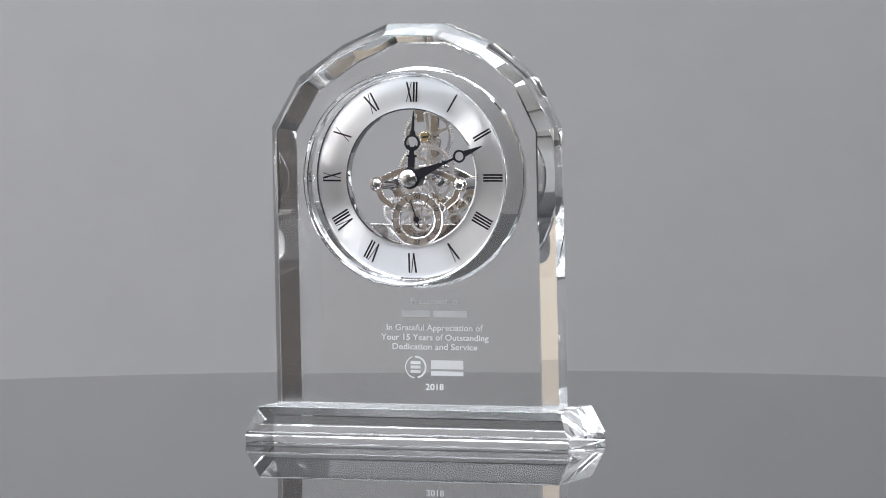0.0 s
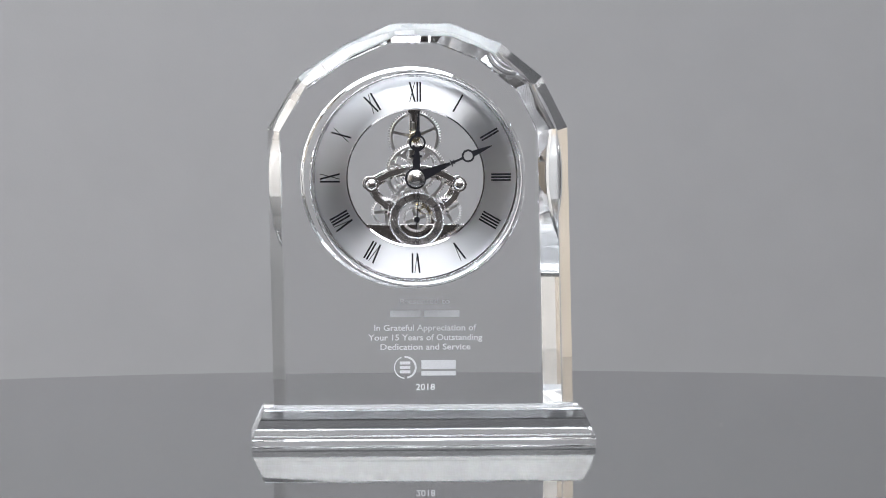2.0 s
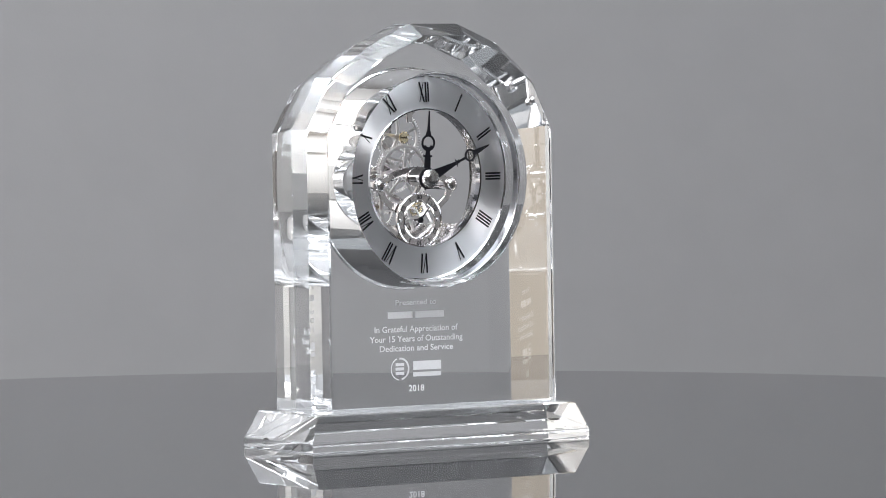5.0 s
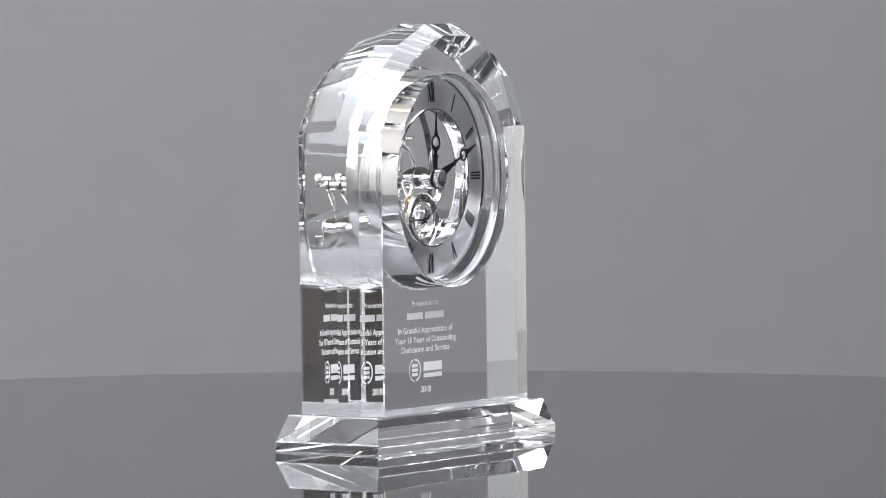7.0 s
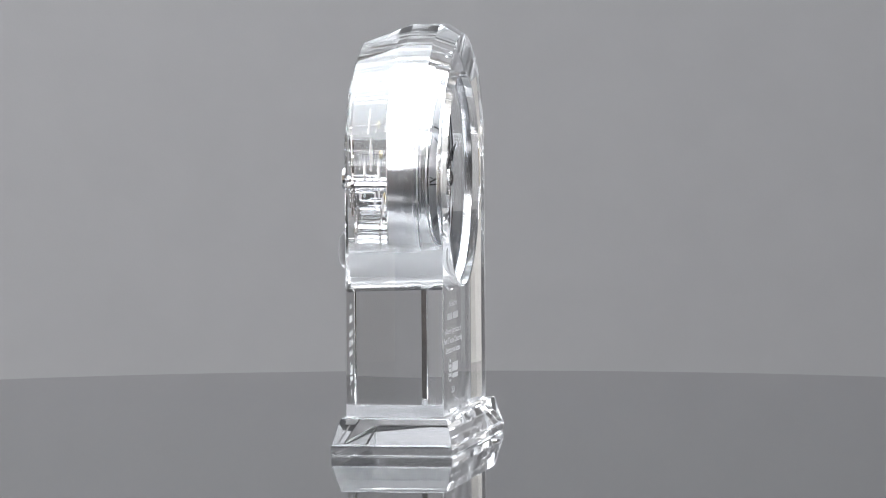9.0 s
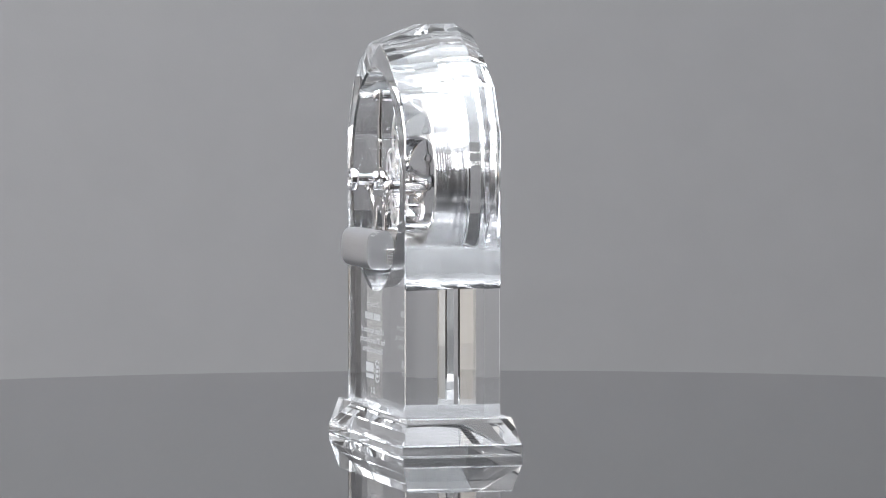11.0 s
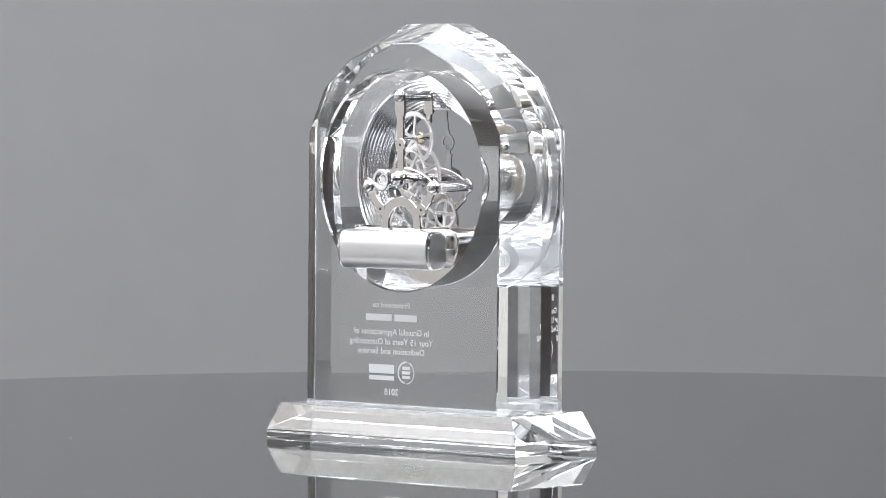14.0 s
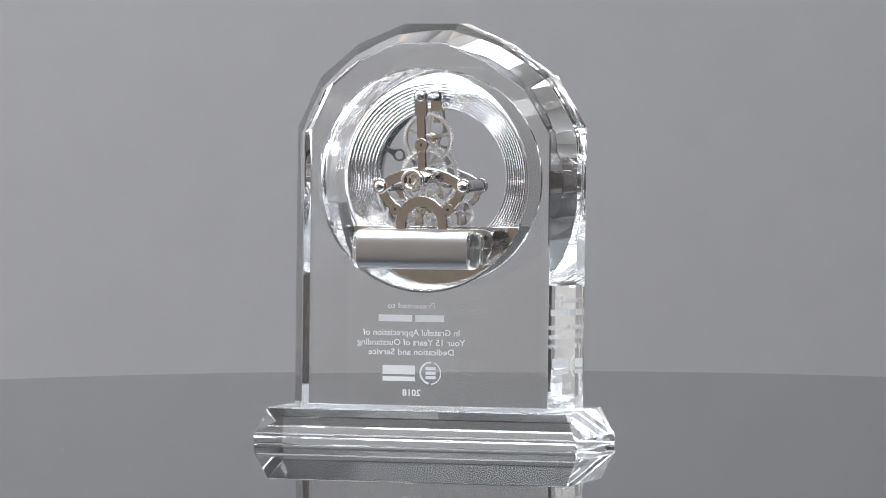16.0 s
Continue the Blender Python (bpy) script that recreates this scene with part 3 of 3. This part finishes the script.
        part("contact_tab", bm, STEEL, bracket, "bent metal contact tab")
    # battery tube, a rounded bar lying across, with clear plastic ends
    def tube(stations, power=3.2):
        bm, n, rows = bmesh.new(), 48, []
        for x, k in stations:
            ring = []
            for i in range(n):
                c, q = math.cos(2 * math.pi * i / n), math.sin(2 * math.pi * i / n)
                e = (abs(c) ** power + abs(q) ** power) ** (-1 / power)
                ring.append(bm.verts.new((DX + x, 0.0293 + (0.0062 - k) * c * e, ZD - 0.0312 + (0.0086 - k) * q * e)))
            rows.append(ring)
        for p, q in zip(rows, rows[1:]):
            for i in range(n):
                bm.faces.new([p[i], p[(i + 1) % n], q[(i + 1) % n], q[i]])
        bm.faces.new(rows[0])
        bm.faces.new(rows[-1])
        smooth_by_angle(bm, 50)
        return bm

    case = part("battery_tube", tube(((-0.0250, 0.0010), (-0.0249, 0.0), (0.0274, 0.0), (0.0275, 0.0010))), SATIN, root, "satin silver battery tube")
    for s, x in ((-1, -0.0251), (1, 0.0276)):
        cap = part("end_cap", tube([(x + s * u, k) for u, k in ((0.0, 0.0001), (0.0009, 0.0002), (0.0015, 0.0006), (0.0019, 0.0013), (0.0020, 0.0022))]), CLEAR, case, "clear rounded plastic end cap")
        cap.visible_shadow = False
    # setting knob at the back
    bm = lathe_y(bmesh.new(), [(0, 0.0362), (0.0014, 0.0364), (0.0017, 0.0369), (0.0021, 0.0369), (0.0023, 0.0362), (0.0030, 0.0362), (0.0032, 0.0374), (0.0035, 0.0377), (0.0045, 0.0377), (0.0049, 0.0374), (0.0051, 0.0367), (0.0051, 0.0352), (0.0045, 0.0342), (0.0027, 0.0336), (0.0027, 0.0276), (0.0036, 0.0270), (0.0038, 0.0262), (0.0036, 0.0252), (0.0030, 0.0248), (0, 0.0248)], *P(0, -0.3), 48, False)
    smooth_by_angle(bm)
    part("setting_knob", bm, CHROME, root, "polished setting knob")
    # centre staff and cap
    bm = lathe_y(bmesh.new(), [(0, -0.0122), (0.0016, -0.0120), (0.0030, -0.0115), (0.0038, -0.0109), (0.0041, -0.0104), (0.0041, -0.0082), (0, -0.0082)], *P(0, -0.3), 64, False)
    for v in bm.verts:                                # knurled round the side
        dx, dz = v.co.x - P(0, 0)[0], v.co.z - P(0, -0.3)[1]
        if math.hypot(dx, dz) > 0.0040 and round(math.atan2(dz, dx) * 32 / math.pi) % 2:
            v.co.x, v.co.z = v.co.x - dx * 0.06, v.co.z - dz * 0.06
    smooth_by_angle(bm, 24)
    part("hand_cap", bm, CAP, root, "domed silver cap, knurled round the side")
    bm = disc_y(bmesh.new(), 0.0018, -0.0085, 0.0234, *P(0, -0.3), 24)
    smooth_by_angle(bm)
    part("centre_staff", bm, CHROME, root)

    def hand(name, boss, outlines, ring_at, ring_r, y, degrees, label):
        bm = bmesh.new()
        ya, yb = y, y + 0.00045
        disc_y(bm, boss, ya - 0.00003, yb + 0.00003, 0, 0, 32, 0.00005)
        for k, half in enumerate(outlines):
            pts = [(-w, v) for w, v in half] + [(w, v) for w, v in reversed(half)]
            prism(bm, [(w * 0.001, v * 0.001) for w, v in pts], ya + 0.00002 * k, yb - 0.00002 * k)
        lathe_y(bm, [(ring_r, ya), (ring_r, yb), (ring_r - 0.0009, yb), (ring_r - 0.0009, ya)], 0, ring_at, 32)
        if name == "hour_hand":                       # a crescent inside the ring
            band(bm, 0, ring_at - 0.0006, 0.0014, 0.0024, 195, 345, ya + 0.00001, yb - 0.00001, 14)
            prism(bm, [(-0.0005, ring_at - 0.0036), (0.0005, ring_at - 0.0036), (0.0005, ring_at - 0.0018), (-0.0005, ring_at - 0.0018)], ya + 0.00003, yb - 0.00003)
        ob = part(name, bm, BLACK, root, label)
        ob.location = (DX, 0, ZD - 0.0003)
        ob.rotation_euler = (0, radians(degrees), 0)
        bm = bmesh.new()
        bm.from_mesh(ob.data)
        for v in bm.verts:
            v.co.y = yb + 0.00012 if v.co.y > (ya + yb) / 2 else yb + 0.00006
        part("underside", bm, UNDER, ob, "dull grey underside")
        return ob

    hand("hour_hand", 0.0042, [[(1.7, 2.5), (1.5, 9.6)], [(2.4, 9.5), (2.3, 10.4)], [(1.3, 10.3), (1.0, 12.6)], [(1.5, 12.3), (0.6, 13.4)], [(1.5, 18.9), (1.2, 20.6), (0.75, 21.4), (0.25, 30.0)]], 0.0158, 0.0037, -0.0072, 3.0, "black pierced hour hand")
    hand("minute_hand", 0.0048, [[(2.6, 3.0), (0.7, 16.8)], [(1.9, 17.0), (0.5, 17.9), (1.1, 18.8)], [(0.5, 17.5), (0.55, 22.6)], [(1.3, 28.1), (1.2, 29.4), (0.2, 37.0)]], 0.0254, 0.0029, -0.0080, 67.0, "black pierced minute hand")
    # seconds hand
    bm = bmesh.new()
    prism(bm, [(-0.00035, -0.0035), (-0.00018, 0.0095), (0.00018, 0.0095), (0.00035, -0.0035)], -0.0014, -0.0011)
    disc_y(bm, 0.0014, -0.0017, -0.0008, 0, 0, 20)
    disc_y(bm, 0.0004, -0.0008, 0.0062, 0, 0, 12)
    sec = part("seconds_hand", bm, BLACK, root, "tiny black seconds hand")
    sec.location = (P(0.7, 0)[0], 0.0, P(0, -19.0)[1])
    return sec


def build_trophy():
    root = tagged(new("crystal_clock"), "clear crystal arch award clock with skeleton movement on black turntable", "clock")
    build_body(root)
    build_base(root)
    build_glue(root)
    build_engraving(root)
    return root, build_clock(root)


table = build_table()
trophy, seconds_hand = build_trophy()


# ---- what moves ----
def motions():
    turn = lambda t: -19.7 + 11.17 * t
    times = [0.5 * i for i in range(33)]
    walk(table, [(t, pose(0, 0, 0, 0, 0, turn(t))) for t in times])
    walk(trophy, [(t, pose(0, 0, 0, 0, 0, turn(t))) for t in times])
    place = tuple(seconds_hand.location)
    rows = []
    for t in range(0, 17):
        rows.append((float(t), pose(*place, 0, -19 + 12 * t, 0)))
    walk(seconds_hand, rows)


motions()
